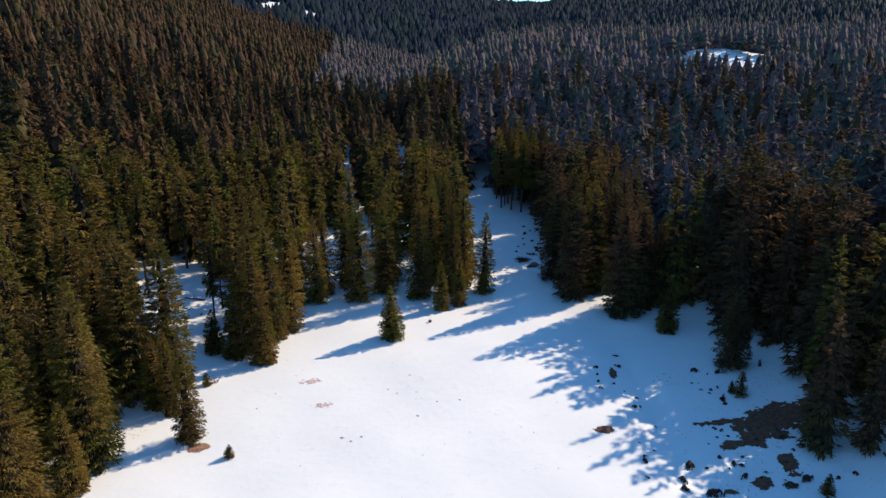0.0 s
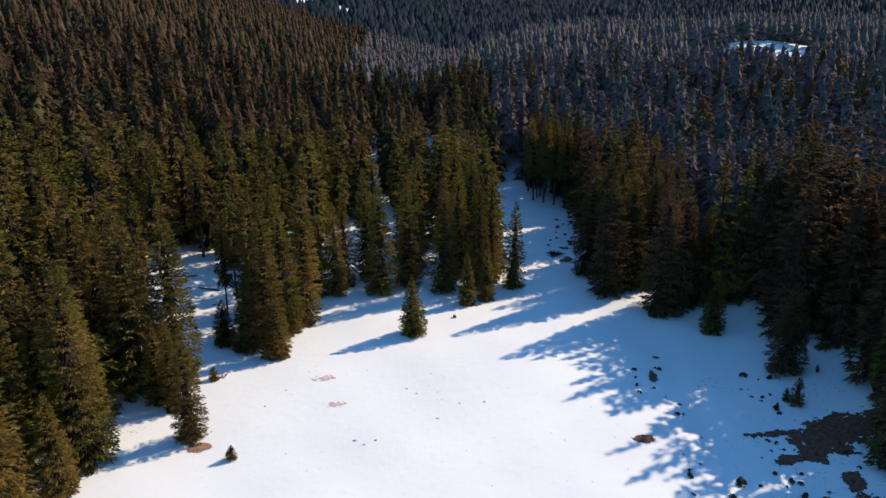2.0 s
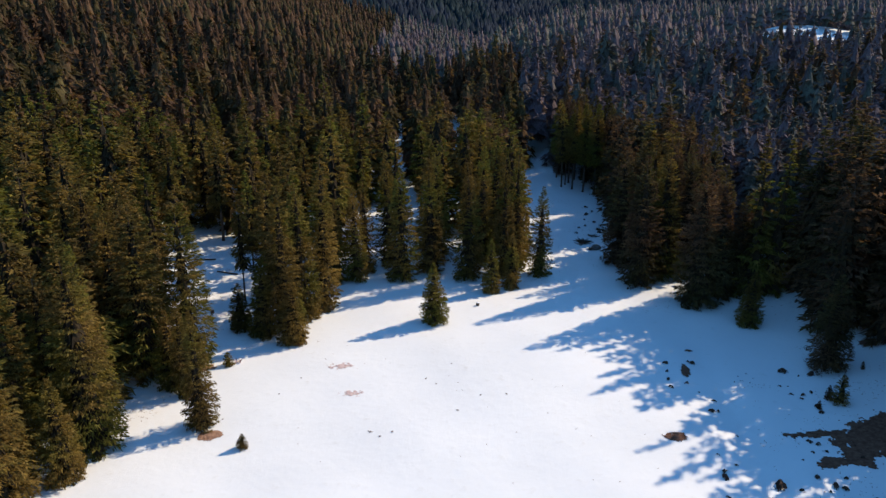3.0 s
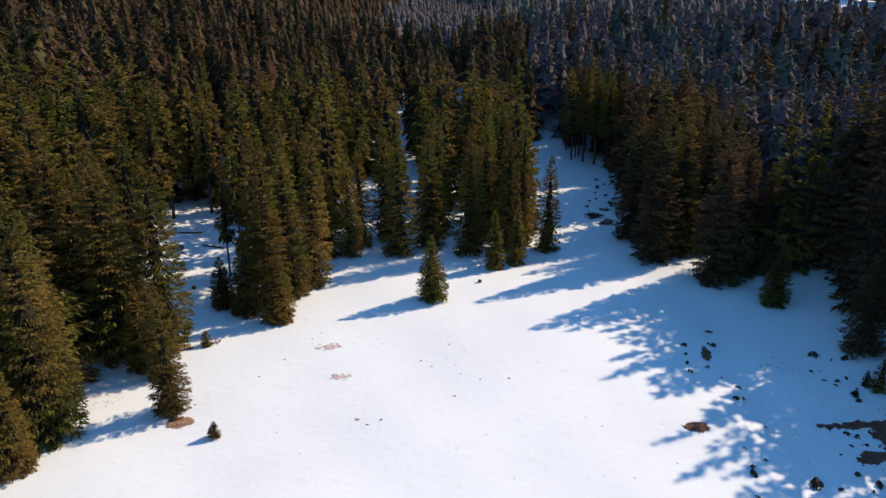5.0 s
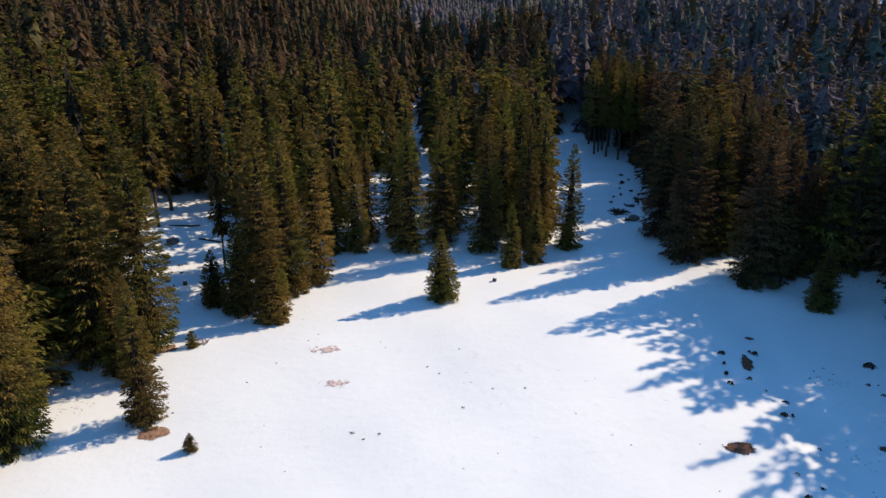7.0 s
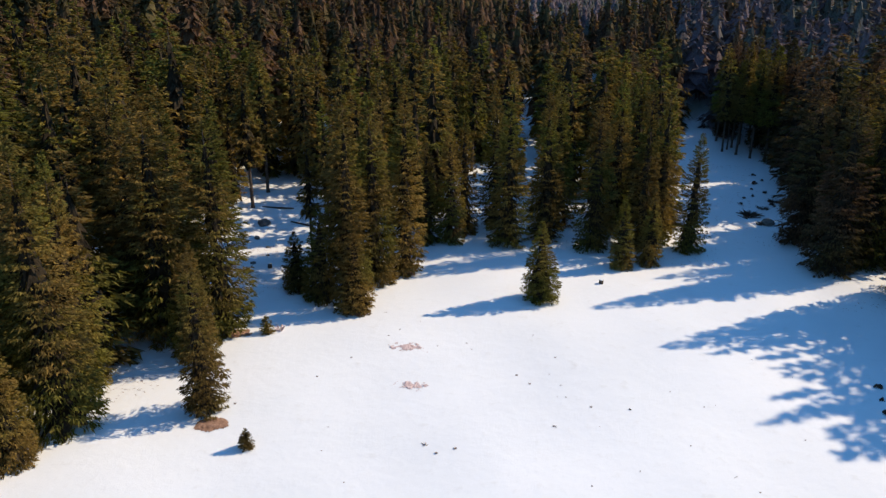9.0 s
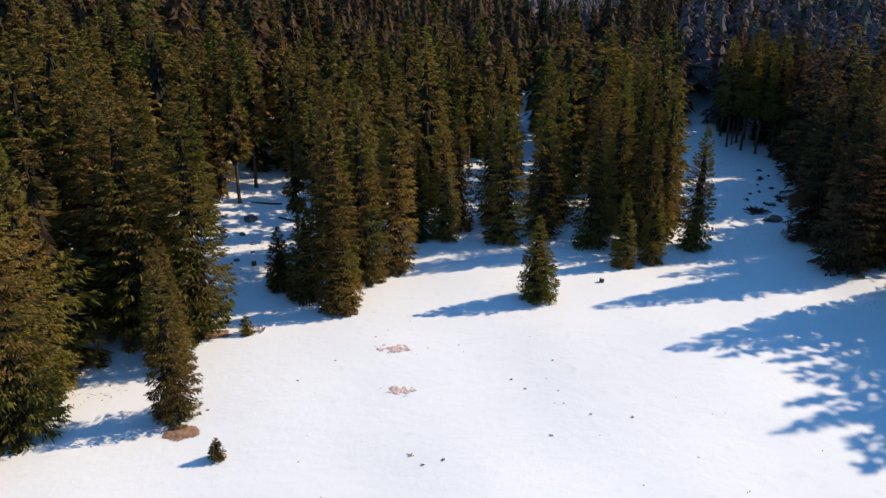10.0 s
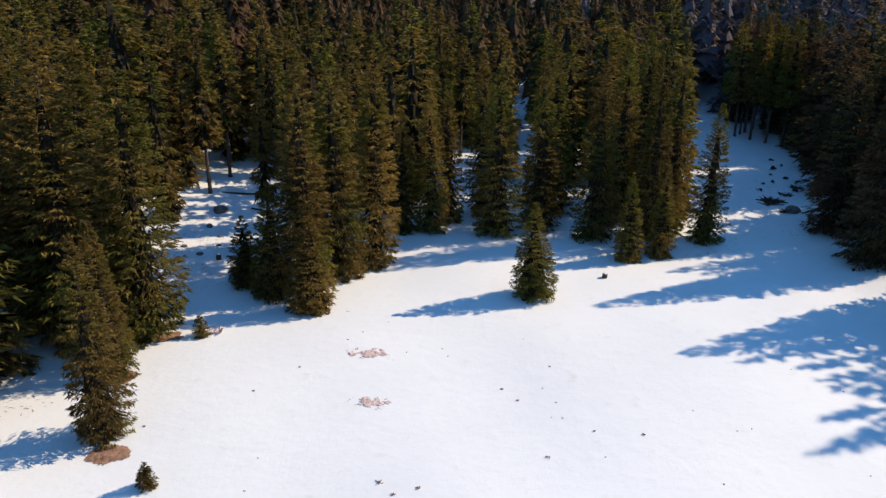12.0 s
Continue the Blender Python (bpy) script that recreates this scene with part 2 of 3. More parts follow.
    return V, F, len(cf)


def trunk_mesh(H, r, seed, stubs=0):
    rng = random.Random(seed)
    V, F, n = [], [], 8
    hs = (-0.6, 0.15, 0.6, 0.3 * H, 0.6 * H, 0.93 * H)
    rs = (1.45, 1.3, 1.05, 0.8, 0.36, 0.03)
    for h, s in zip(hs, rs):
        for i in range(n):
            a = 2 * math.pi * i / n
            k = r * s * (1 + rng.uniform(-0.07, 0.07))
            V.append((k * math.cos(a), k * math.sin(a), h))
    for j in range(len(hs) - 1):
        for i in range(n):
            a, b = j * n + i, j * n + (i + 1) % n
            F += [(a, b, b + n), (a, b + n, a + n)]
    for s in range(stubs):
        z, a, q = rng.uniform(0.08, 0.5) * H, rng.random() * 6.28, rng.uniform(0.7, 2.0)
        k = len(V)
        dx, dy = math.cos(a), math.sin(a)
        V += [(0, 0, z + 0.05), (0, 0, z - 0.05), (dx * q, dy * q, z - 0.25 * q), (-dy * 0.05, dx * 0.05, z)]
        F += [(k, k + 1, k + 2), (k, k + 3, k + 2), (k + 1, k + 3, k + 2)]
    return np.array(V, np.float32), np.array(F, np.int32)


def bake(name, vf, mat):
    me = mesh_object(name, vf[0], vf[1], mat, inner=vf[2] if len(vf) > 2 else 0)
    data = me.data
    bpy.data.objects.remove(me)
    return data


# kinds of trees: reference height, crown radius, crown foot; near meshes are fuller than mid ones
KINDS = {"full": (24.0, 4.75, 0.02), "slim": (26.0, 3.95, 0.03), "bare": (27.0, 3.7, 0.36), "young": (10.0, 2.6, 0.02), "small": (4.0, 1.25, 0.02), "spire": (28.0, 3.0, 0.03)}
CROWN, TRUNK = {}, {}
for kk, (kind, (H, R, base)) in enumerate(KINDS.items()):
    for v in range(3):
        sd_ = 100 * kk + v
        if kind == "small":
            near = middle = spruce_mesh(sd_, H, R, base, 150, 16, 0.26, 8, 6, 0.8, 0.4)
        elif kind == "young":
            near = spruce_mesh(sd_, H, R, base, 440, 30, 0.28, 12, 7, 0.76, 0.6)
            middle = spruce_mesh(sd_, H, R, base, 150, 16, 0.55, 9, 6, 0.80)
        else:
            near = spruce_mesh(sd_, H, R, base, 460, 28, 0.48, 18, 7, {"spire": 0.9, "slim": 0.64}.get(kind, 0.66), 0.42 if kind == "slim" else 0.5)
            middle = spruce_mesh(sd_ + 7, H, R, base, 160, 13, 0.98, 12, 6, {"spire": 0.9, "slim": 0.64}.get(kind, 0.66))
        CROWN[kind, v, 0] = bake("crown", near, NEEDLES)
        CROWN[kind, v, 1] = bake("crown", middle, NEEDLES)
        TRUNK[kind, v] = bake("trunk", trunk_mesh(H, 0.011 * H + 0.02, sd_, 26 if kind == "bare" else 0), BARK)

LABEL = {"full": "tall dark spruce, branches down to the snow", "slim": "tall slender spruce with olive drooping branches",
         "bare": "tall spruce with bare lower trunk in the forest", "young": "young bushy spruce standing on the snow",
         "small": "small spruce sapling poking out of the snow",
         "spire": "tall dark pointed spruce at the wood's edge"}
trees_made = []


def spruce(x, y, h, kind, wide=1.0, lod=0, turn=None, label="", group="spruces round the meadow"):
    H = KINDS[kind][0]
    rng = random.Random(int(x * 131 + y * 977))
    v = rng.randrange(3)
    thing = new("spruce_tree")
    z = float(ground_height(x, y)) - 0.05
    s = h / H
    thing.matrix_world = Matrix.LocRotScale((x, y, z), Euler((radians(rng.uniform(-1.2, 1.2)), radians(rng.uniform(-1.2, 1.2)), rng.random() * 6.28 if turn is None else turn)), (s * wide, s * wide, s))
    for nm, me in (("trunk", TRUNK[kind, v]), ("crown", CROWN[kind, v, lod])):
        ob = new(nm, me)
        ob.parent = thing
        # Most east trees get the dim copy: backlit shade put into their colour.
        if nm == "crown" and x > 20 and rng.random() < 0.75:
            ob.material_slots[0].link = "OBJECT"
            ob.material_slots[0].material = NEEDLES_DIM
    tagged(thing, label or LABEL[kind], "tree", group)
    trees_made.append((x, y))
    return thing


SUN_X, SUN_Y = math.sin(radians(SUN_AZ)), math.cos(radians(SUN_AZ))


def sun_room(x, y):
    """How tall a tree of the east wood may be for the sun to reach the meadow up to its ragged line of shade."""
    across, along = SUN_X * y - SUN_Y * x, SUN_X * x + SUN_Y * y
    front = np.interp(across, [44, 49, 53.5, 58, 61, 68, 72, 83, 89, 96, 101, 103, 106], [48, 62, 70, 66, 67, 74, 76, 79, 86, 97, 106, 90, 56])
    return (along - front) * math.tan(radians(SUN_EL)) - ground_height(x, y)


# the lone trees and the trees along the meadow's edge: x, y, height, width factor
MEADOW = [(-10.1, 127.6, 11.0, 1.12, "young"), (-30.6, 87.8, 2.1, 1.4, "small"), (-40.4, 108.6, 2.2, 1.6, "small")]
WEST_EDGE = [(-32.7, 117.6, 11.0, 1.2, "young"), (-35.5, 122.2, 27.3, 1.05, "slim"), (-33.6, 127.4, 27.0, 1.05, "slim"), (-31.0, 132.2, 26.5, 1.05, "slim"),
             (-38.5, 119.6, 13.2, 0.95, "young"), (-43.2, 121.6, 8.4, 1.2, "young"), (-46.0, 108.2, 28.2, 1.25, "slim"), (-37.4, 91.8, 16.8, 0.92, "full"),
             (-43.0, 99.6, 14.6, 0.85, "full"), (-48.8, 79.4, 13.2, 0.9, "young"), (-54.0, 78.0, 12.0, 0.9, "young"), (-48.6, 85.6, 28.0, 0.95, "full"),
             (-52.0, 91.5, 25.0, 0.8, "full"), (-46.0, 101.5, 12.0, 1.0, "young"), (-51.5, 104.5, 29.0, 1.35, "slim"), (-55.5, 112.5, 27.0, 1.3, "slim"), (-61.5, 120.0, 27.0, 1.1, "full")]
NORTH_EDGE = [(-12.6, 161.0, 25.0, 0.9, "full"), (-3.2, 159.0, 26.0, 0.9, "full"), (-22.8, 156.5, 25.0, 0.85, "full"), (0.2, 166.0, 27.0, 0.9, "full"), (-26.8, 151.0, 21.0, 0.8, "full"), (-31.6, 144.6, 17.5, 0.95, "full"), (-27.8, 145.8, 20.0, 0.9, "full"), (-18.6, 147.6, 23.4, 1.05, "full"), (-13.2, 152.0, 24.2, 0.95, "full"),
              (-5.2, 149.5, 24.4, 0.95, "full"), (-0.3, 142.8, 11.0, 0.85, "young"), (3.5, 145.8, 11.4, 0.85, "young"), (2.0, 152.0, 27.0, 0.85, "slim"),
              (4.4, 156.0, 27.0, 0.95, "slim"), (9.4, 153.6, 19.2, 0.95, "full")]
# The last four of these are added for the shadows they cast.
EAST_EDGE = [(29.2, 149.4, 26.5, 1.0, "full"), (27.4, 163.0, 26.0, 1.0, "full"), (38.4, 141.0, 26.6, 1.12, "full"), (43.2, 145.6, 26.0, 1.0, "full"),
             (45.8, 132.8, 10.0, 1.1, "young"), (54.0, 146.0, 5.0, 1.0, "small"), (59.0, 143.5, 32.0, 1.1, "full"), (52.6, 116.8, 15.5, 1.3, "full"),
             (65.5, 125.5, 29.0, 1.05, "full"), (55.0, 89.6, 21.5, 0.85, "full"), (60.8, 88.0, 18.5, 0.9, "full"), (50.3, 106.9, 4.3, 1.1, "small"),
             (49.2, 108.0, 2.2, 1.0, "small"), (57.1, 115.3, 1.3, 1.0, "small"), (46.9, 105.4, 1.3, 1.1, "small"), (66.0, 123.8, 29.0, 1.0, "full"), (66.5, 95.0, 22.0, 1.0, "full"), (51.2, 80.2, 3.2, 1.1, "small"), (57.5, 128.0, 32.5, 1.1, "full"), (63.5, 109.5, 30.0, 1.1, "full"), (69.0, 104.0, 30.0, 1.1, "full"), (59.0, 135.0, 33.0, 1.1, "full")]
# Trees added, some overtall, so that their shadows fill the meadow's east side.
EAST_CASTERS = [(43.5, 164.5, 28.0, 0.8, "full"), (47.0, 168.5, 29.0, 0.85, "full"), (38.2, 163.2, 27.0, 0.75, "full"), (34.5, 154.0, 27.0, 0.95, "full"), (40.0, 158.0, 27.0, 1.0, "full"), (34.5, 166.0, 27.0, 0.95, "full"), (31.5, 169.5, 26.0, 0.9, "full"), (63.5, 139.0, 35.0, 1.2, "full"), (62.5, 131.5, 35.0, 1.1, "full"), (66.0, 147.0, 34.0, 1.2, "full"), (55.5, 150.0, 20.0, 1.2, "full"), (50.5, 149.0, 20.0, 1.2, "full"), (47.0, 146.0, 20.0, 1.0, "full"), (71.0, 122.6, 33.0, 1.15, "full"), (70.0, 130.9, 28.0, 1.15, "full"), (69.0, 113.0, 30.0, 1.2, "full"), (67.0, 138.0, 34.0, 1.1, "full"), (70.0, 116.2, 30.0, 1.2, "full"), (62.0, 147.5, 28.0, 1.2, "full")]
# The first five are added behind the edge to shade the glade.
WEST_BACK = [(-37.5, 138.0, 24.0, 0.85, "bare"), (-41.0, 146.0, 25.0, 0.85, "bare"), (-36.0, 152.0, 26.0, 1.0, "slim"), (-44.5, 157.0, 26.0, 1.0, "slim"), (-40.0, 130.5, 24.0, 0.8, "bare"), (-46.5, 133.0, 21.0, 0.7, "bare"), (-47.5, 141.5, 23.0, 0.7, "bare"), (-69.0, 159.0, 27.0, 1.0, "bare"), (-72.0, 164.0, 27.0, 1.0, "bare"), (-63.0, 164.5, 26.0, 1.0, "bare"), (-67.0, 150.0, 26.0, 1.0, "bare"), (-75.0, 170.0, 27.0, 1.1, "full"), (-81.0, 176.0, 27.0, 1.1, "full"), (-69.5, 172.0, 26.0, 1.1, "slim"), (-88.0, 186.0, 27.0, 1.1, "full"), (-77.5, 162.5, 26.0, 1.0, "bare"), (-63.5, 171.0, 25.0, 1.0, "full")]
GULLY_END = [(24.0, 237.0, 27.0, 1.0, "bare"), (29.5, 235.5, 27.0, 1.0, "full"), (32.0, 228.5, 28.0, 1.0, "bare"), (18.6, 239.0, 25.0, 0.9, "bare"), (21.5, 244.0, 26.0, 1.0, "full"), (27.0, 242.5, 27.0, 1.0, "bare"), (31.8, 221.0, 27.0, 1.0, "full"), (19.5, 229.0, 25.0, 0.9, "bare"), (22.6, 227.0, 27.0, 0.9, "bare"), (25.6, 224.6, 26.0, 0.95, "bare"), (28.6, 222.0, 27.0, 1.0, "bare"), (22.0, 233.5, 26.0, 0.9, "bare"), (26.4, 231.0, 25.0, 1.0, "bare"), (20.8, 231.4, 22.0, 0.8, "bare")]
for rows, slimmer in ((MEADOW, 0.95), (WEST_EDGE, 0.95), (NORTH_EDGE, 0.9)):
    for row in rows:
        spruce(*row[:3], row[4], row[3] * (slimmer if row[4] in ("full", "slim") else 0.95), 0)
for row in EAST_EDGE + EAST_CASTERS + WEST_BACK + GULLY_END:
    tall = min(row[2], max(14.0, float(sun_room(*row[:2])))) if row[0] > 57 and 100 < row[1] < 160 else row[2]
    spruce(*row[:2], tall, row[4], row[3], 0 if row[2] < 12 or 20 < row[0] < 53 else 1)

# ---- the forest ----
CLEARING = [(-58, -90), (-60, 55), (-52, 70), (-46, 78), (-42, 85), (-34, 92), (-40, 102), (-43, 106), (-48, 112), (-58, 118), (-66, 142), (-67, 157), (-57, 162), (-46, 150), (-44, 126),
            (-32, 115), (-27, 133), (-24, 142), (-12, 145), (0, 139), (9, 150), (9, 156), (6, 165), (4, 186), (4, 228), (7, 250), (14, 258), (18, 250), (17, 229), (28, 221), (31, 215), (30, 180), (28, 163), (28.5, 152), (36, 143.5),
            (47, 143), (57, 145), (61, 138), (56, 125), (61, 122.5), (66.5, 119), (64, 109), (56, 97), (53, 90), (62, 88), (78, 82), (90, 40), (95, -90)]
STREAM = [(20, 190), (18, 225), (3, 240), (-12, 250), (-17, 284)]
POOL = [(-37, 412), (-42, 440)]
# Treeless strips laid along the camera's lines of sight so snow shows between trees.
SIGHT_LANES = [[(-8.5, 160), (-15.5, 255), (-20, 297)], [(-23.5, 143), (-28, 160), (-32, 184)], [(-17.5, 158), (-31.8, 239), (-46, 330)], [(-20, 290), (-40, 431)]]


def inside(poly, x, y):
    res = np.zeros(x.shape, bool)
    for (x0, y0), (x1, y1) in zip(poly, poly[1:] + poly[:1]):
        if y0 != y1:
            res ^= ((y0 > y) != (y1 > y)) & (x < (x1 - x0) * (y - y0) / (y1 - y0) + x0)
    return res


def near_line(line, x, y):
    best = np.full(x.shape, 1e9)
    for (x0, y0), (x1, y1) in zip(line, line[1:]):
        dx, dy = x1 - x0, y1 - y0
        t = np.clip(((x - x0) * dx + (y - y0) * dy) / (dx * dx + dy * dy), 0, 1)
        best = np.minimum(best, np.hypot(x - x0 - t * dx, y - y0 - t * dy))
    return best


def scatter(step, x0, x1, y0, y1, seed):
    rng = np.random.default_rng(seed)
    a, b = np.meshgrid(np.arange(x0, x1, step), np.arange(y0, y1, step))
    a = a + (np.arange(a.shape[0]) % 2)[:, None] * step * 0.5
    x, y = a.ravel() + rng.uniform(-0.45, 0.45, a.size) * step, b.ravel() + rng.uniform(-0.45, 0.45, a.size) * step
    d = near_line(STREAM, x, y)
    keep = ~inside(CLEARING, x, y) & (d > 4.5) & (near_line(POOL, x, y) > 6)
    for lane in SIGHT_LANES:
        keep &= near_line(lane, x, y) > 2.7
    keep &= ~((y < 156.5) & (x > -34) & (x < 14))
    keep &= np.hypot(x + 44.5, y - 92.0) > 8.5
    for sun_gap, half in ((100.0, 3.8), (128.0, 1.2)):                         # gaps left along the sun so strips of light reach the meadow
        keep &= ~((x > 26) & (x < 90) & (np.abs(SUN_X * y - SUN_Y * x - sun_gap) < half))
    keep &= ((x - 177) / 27) ** 2 + ((y - 454) / 16) ** 2 > 1          # snowfield with the hut on the east hill
    keep &= ((x + 242) / 20) ** 2 + ((y - 1046) / 60) ** 2 > 1         # far snowfields
    keep &= ((x + 193) / 24) ** 2 + ((y - 1084) / 50) ** 2 > 1
    return x[keep], y[keep]


# tall pointed spruces of the east wood, each placed by the spot on the meadow that the tip of its shadow reaches
for tx, ty in [(11.0, 118.0), (15.1, 119.0), (16.8, 116.6), (15.8, 110.3), (14.4, 105.6), (21.0, 106.8), (22.2, 103.4), (18.8, 92.0), (20.5, 85.8), (25.6, 87.1), (26.8, 80.1), (29.5, 76.0), (24.0, 72.0)]:
    for tall in np.arange(24.0, 37.0, 0.5):
        reach = tall / math.tan(radians(SUN_EL))
        for _ in range(3):
            sx, sy = tx + SUN_X * reach, ty + SUN_Y * reach
            reach = (tall + float(ground_height(sx, sy)) - float(ground_height(tx, ty))) / math.tan(radians(SUN_EL))
        if not inside(CLEARING, np.array([sx - 1.5]), np.array([sy - 1.0]))[0]:
            break
    spruce(sx, sy, float(tall), "spire", 1.2, 1, None, "", "spruces of the forest")
fx, fy = scatter(6.9, -420, 420, -40, 380, 3)
ex, ey = scatter(4.9, 26, 135, 75, 245, 4)
k = ~((fx > 26) & (fx < 135) & (fy > 75) & (fy < 245))
fx, fy = np.r_[fx[k], ex], np.r_[fy[k], ey]
made = np.array(trees_made)
gap = np.min(np.hypot(fx[:, None] - made[None, :, 0], fy[:, None] - made[None, :, 1]), axis=1)
fx, fy = fx[gap > 4.6], fy[gap > 4.6]
rim = near_line(CLEARING + CLEARING[:1], fx, fy)
az = np.degrees(np.arctan2(fx, fy - 10))
seen = ((az > -62) & (az < 40)) | ((fx > 40) & (fx < 190) & (fy > 60))
bearing = np.degrees(np.arctan2(fx - 1, fy - 54))
dist = np.hypot(fx - 1, fy - 54)
order = np.argsort(np.hypot(fx - 1, fy - 54) * np.where((bearing > -52) & (bearing < 20), 1.0, 1.35) + np.where(fx > 60, 60, 0))
rngf = np.random.default_rng(11)


LODS = [[spruce_mesh(900 + k, 24, (4.6, 3.9, 4.2)[k % 3], (0.05, 0.25, 0.35)[k % 3], 60, 7, 1.5, 10, 5, 0.74, 0.74, 1.0, 1.3) for k in range(6)],
        [spruce_mesh(930 + k, 24, (4.6, 3.9, 4.2)[k % 3], (0.05, 0.15, 0.25)[k % 3], 46, 4, 1.7, 8, 5, 0.78, 0.78, 1.1, 1.4) for k in range(6)],
        [spruce_mesh(960 + k, 24, (4.6, 3.9, 4.2)[k % 3], 0.08, 16, 2, 2.0, 5, 4, 0.85, 0.98, 1.4, 1.7) for k in range(6)],
        [tiers_mesh(980 + k, 25, 3.3, 0.08, 3, 4) for k in range(5)],
        [tiers_mesh(990 + k, 25, 3.3, 0.05, 1, 3) for k in range(5)]]
POLE = trunk_mesh(10, 0.26, 5)


def plant(name, mat, xs, ys, hs, lod, label, trunk=False, wide=1.0):
    """One joined stand of trees."""
    V, F, W, G, off, woff = [], [], [], [], 0, 0
    zs = ground_height(xs, ys) - 0.3
    for k, (x, y, z, h) in enumerate(zip(xs, ys, zs, hs)):
        tv, tf = LODS[lod][int(rngf.integers(len(LODS[lod])))][:2]
        a, s = rngf.uniform(0, 6.28), h / 25
        w = max(s, 0.85) * rngf.uniform(0.9, 1.25) * wide
        c, d = math.cos(a) * w, math.sin(a) * w
        V.append(np.c_[tv[:, 0] * c - tv[:, 1] * d + x, tv[:, 0] * d + tv[:, 1] * c + y, tv[:, 2] * s + z])
        F.append(tf + off)
        off += len(tv)
        if trunk:
            pv, pf = POLE
            W.append(np.c_[pv[:, 0] * s + x, pv[:, 1] * s + y, pv[:, 2] * s + z])
            G.append(pf + woff)
            woff += len(pv)
    ob = mesh_object(name, np.concatenate(V), np.concatenate(F), mat, None, lod > 1)
    tagged(ob, label, "forest", kind="stuff")
    if trunk:
        tagged(mesh_object("trunk", np.concatenate(W), np.concatenate(G), BARK, ob), kind="stuff")
    return ob


hf = np.clip(rngf.normal(25.0, 4.6, len(fx)), 12, 35)
room = sun_room(fx, fy) - rngf.uniform(0.0, 2.0, len(fx))
east_wood = (fx > 24) & (fx < 150) & (fy < 190)
hf = np.where(east_wood, np.minimum(hf, np.maximum(room, 9.0)), hf)
pick = [i for i in order if seen[i]]
singles = pick[:225]
for c, i in enumerate(singles):
    kind = ("slim", "full", "full")[int(rngf.integers(3))] if rim[i] < 9 else ("slim", "bare", "full", "full", "slim")[int(rngf.integers(5))]
    spruce(float(fx[i]), float(fy[i]), float(hf[i]), kind, float(rngf.uniform(0.88, 1.15)), 0 if c < 14 else 1, None, "", "spruces of the forest")
rest = np.array(sorted(pick[225:], key=lambda i: dist[i]))
# Stands in the sun keep brown needles; the rest are greyed for haze.
sunlit_wood = (~((fx > 8) & (fy > 168)) & (fx < 22)) | (rngf.random(len(fx)) < 0.14)
stand_rows = [(rest[:900], 0, "behind the meadow's edge", True), (rest[900:2300], 1, "on the hillsides", False), (rest[2300:], 2, "high on the hillsides", False)]
for part_of, lod, where, poles in stand_rows:
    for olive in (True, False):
        q = part_of[sunlit_wood[part_of] == olive]
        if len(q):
            plant("forest_stand", NEEDLES_DIM if olive else NEEDLES_GREY_HAZE, fx[q], fy[q], hf[q], lod, ("sunlit olive brown spruce forest " if olive else "spruce forest greyed for haze ") + where, poles, 1.0 if olive else 1.2)
o = np.array([i for i in order if not seen[i]])
o = o[::3][:1000]
plant("forest_stand", NEEDLES, fx[o], fy[o], hf[o], 2, "spruce forest beside and behind the meadow")
bx, by = scatter(9.0, -560, 560, 380, 900, 5)
k = np.abs(bx + 40) < 0.75 * by
bx, by = bx[k], by[k]
hb = np.clip(rngf.normal(25, 3, len(bx)), 16, 32)
hb = np.where((np.abs(bx - 172) < 48) & (by < 450), 0.62 * hb, hb)
hb = np.where((np.abs(bx - 172) < 60) & (by > 450) & (by < 520), 0.72 * hb, hb)
# West slope keeps the sunlit tone; elsewhere haze is put into the colour.
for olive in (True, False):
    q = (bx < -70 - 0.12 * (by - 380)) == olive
    plant("forest_stand", NEEDLES_DIM if olive else NEEDLES_GREY_HAZE, bx[q], by[q], hb[q], 2, "sunlit olive brown spruce forest on the far slope" if olive else "spruce forest greyed for haze on the far slopes", wide=1.15)
bx, by = scatter(11.5, -1500, 1500, 900, 2300, 6)
k = (bx > -0.78 * by) & (bx < 0.68 * by)
bx, by = bx[k], by[k]
plant("far_woods", NEEDLES_BLUE_HAZE, bx, by, np.clip(rngf.normal(20, 4, len(bx)), 12, 28), 4, "wooded mountainside in the distance, haze put in as blue", wide=2.6)
bx, by = scatter(17.0, -300, 300, -320, -40, 8)
plant("forest_stand", NEEDLES, bx, by, np.clip(rngf.normal(25, 3, len(bx)), 16, 32), 2, "spruce forest behind the open meadow", wide=1.3)

# ---- a few bare larches ----


def larch(x, y, h):
    thing = new("larch_tree")
    thing.matrix_world = Matrix.LocRotScale((x, y, float(ground_height(x, y)) - 0.1), Euler((0, 0, x)), (h / 24,) * 3)
    new("trunk", TRUNK["slim", 1]).parent = thing
    new("crown", LARCH_CROWN).parent = thing
    tagged(thing, "bare reddish brown larch among dark spruces", "tree", "larches")


LARCH_CROWN = bake("crown", spruce_mesh(777, 24, 3.0, 0.15, 200, 10, 1.3, 12, 5, 0.62, 0.3), LARCH)
for row in [(-103.0, 244.0, 29.0), (-101.0, 248.0, 27.0), (-150.0, 332.0, 28.0), (-144.0, 336.0, 27.0), (-97.0, 158.0, 27.0), (-112.0, 330.0, 26.0), (96.0, 262.0, 27.0)]:
    larch(*row)

# ---- things on the snow ----


def part(name, bm, mat, parent=None, label=""):
    me = bpy.data.meshes.new(name)
    bm.to_mesh(me)
    bm.free()
    me.materials.append(mat)
    ob = new(name, me)
    if parent is not None:
        ob.parent = parent
    if label:
        ob["label"] = label
    return ob


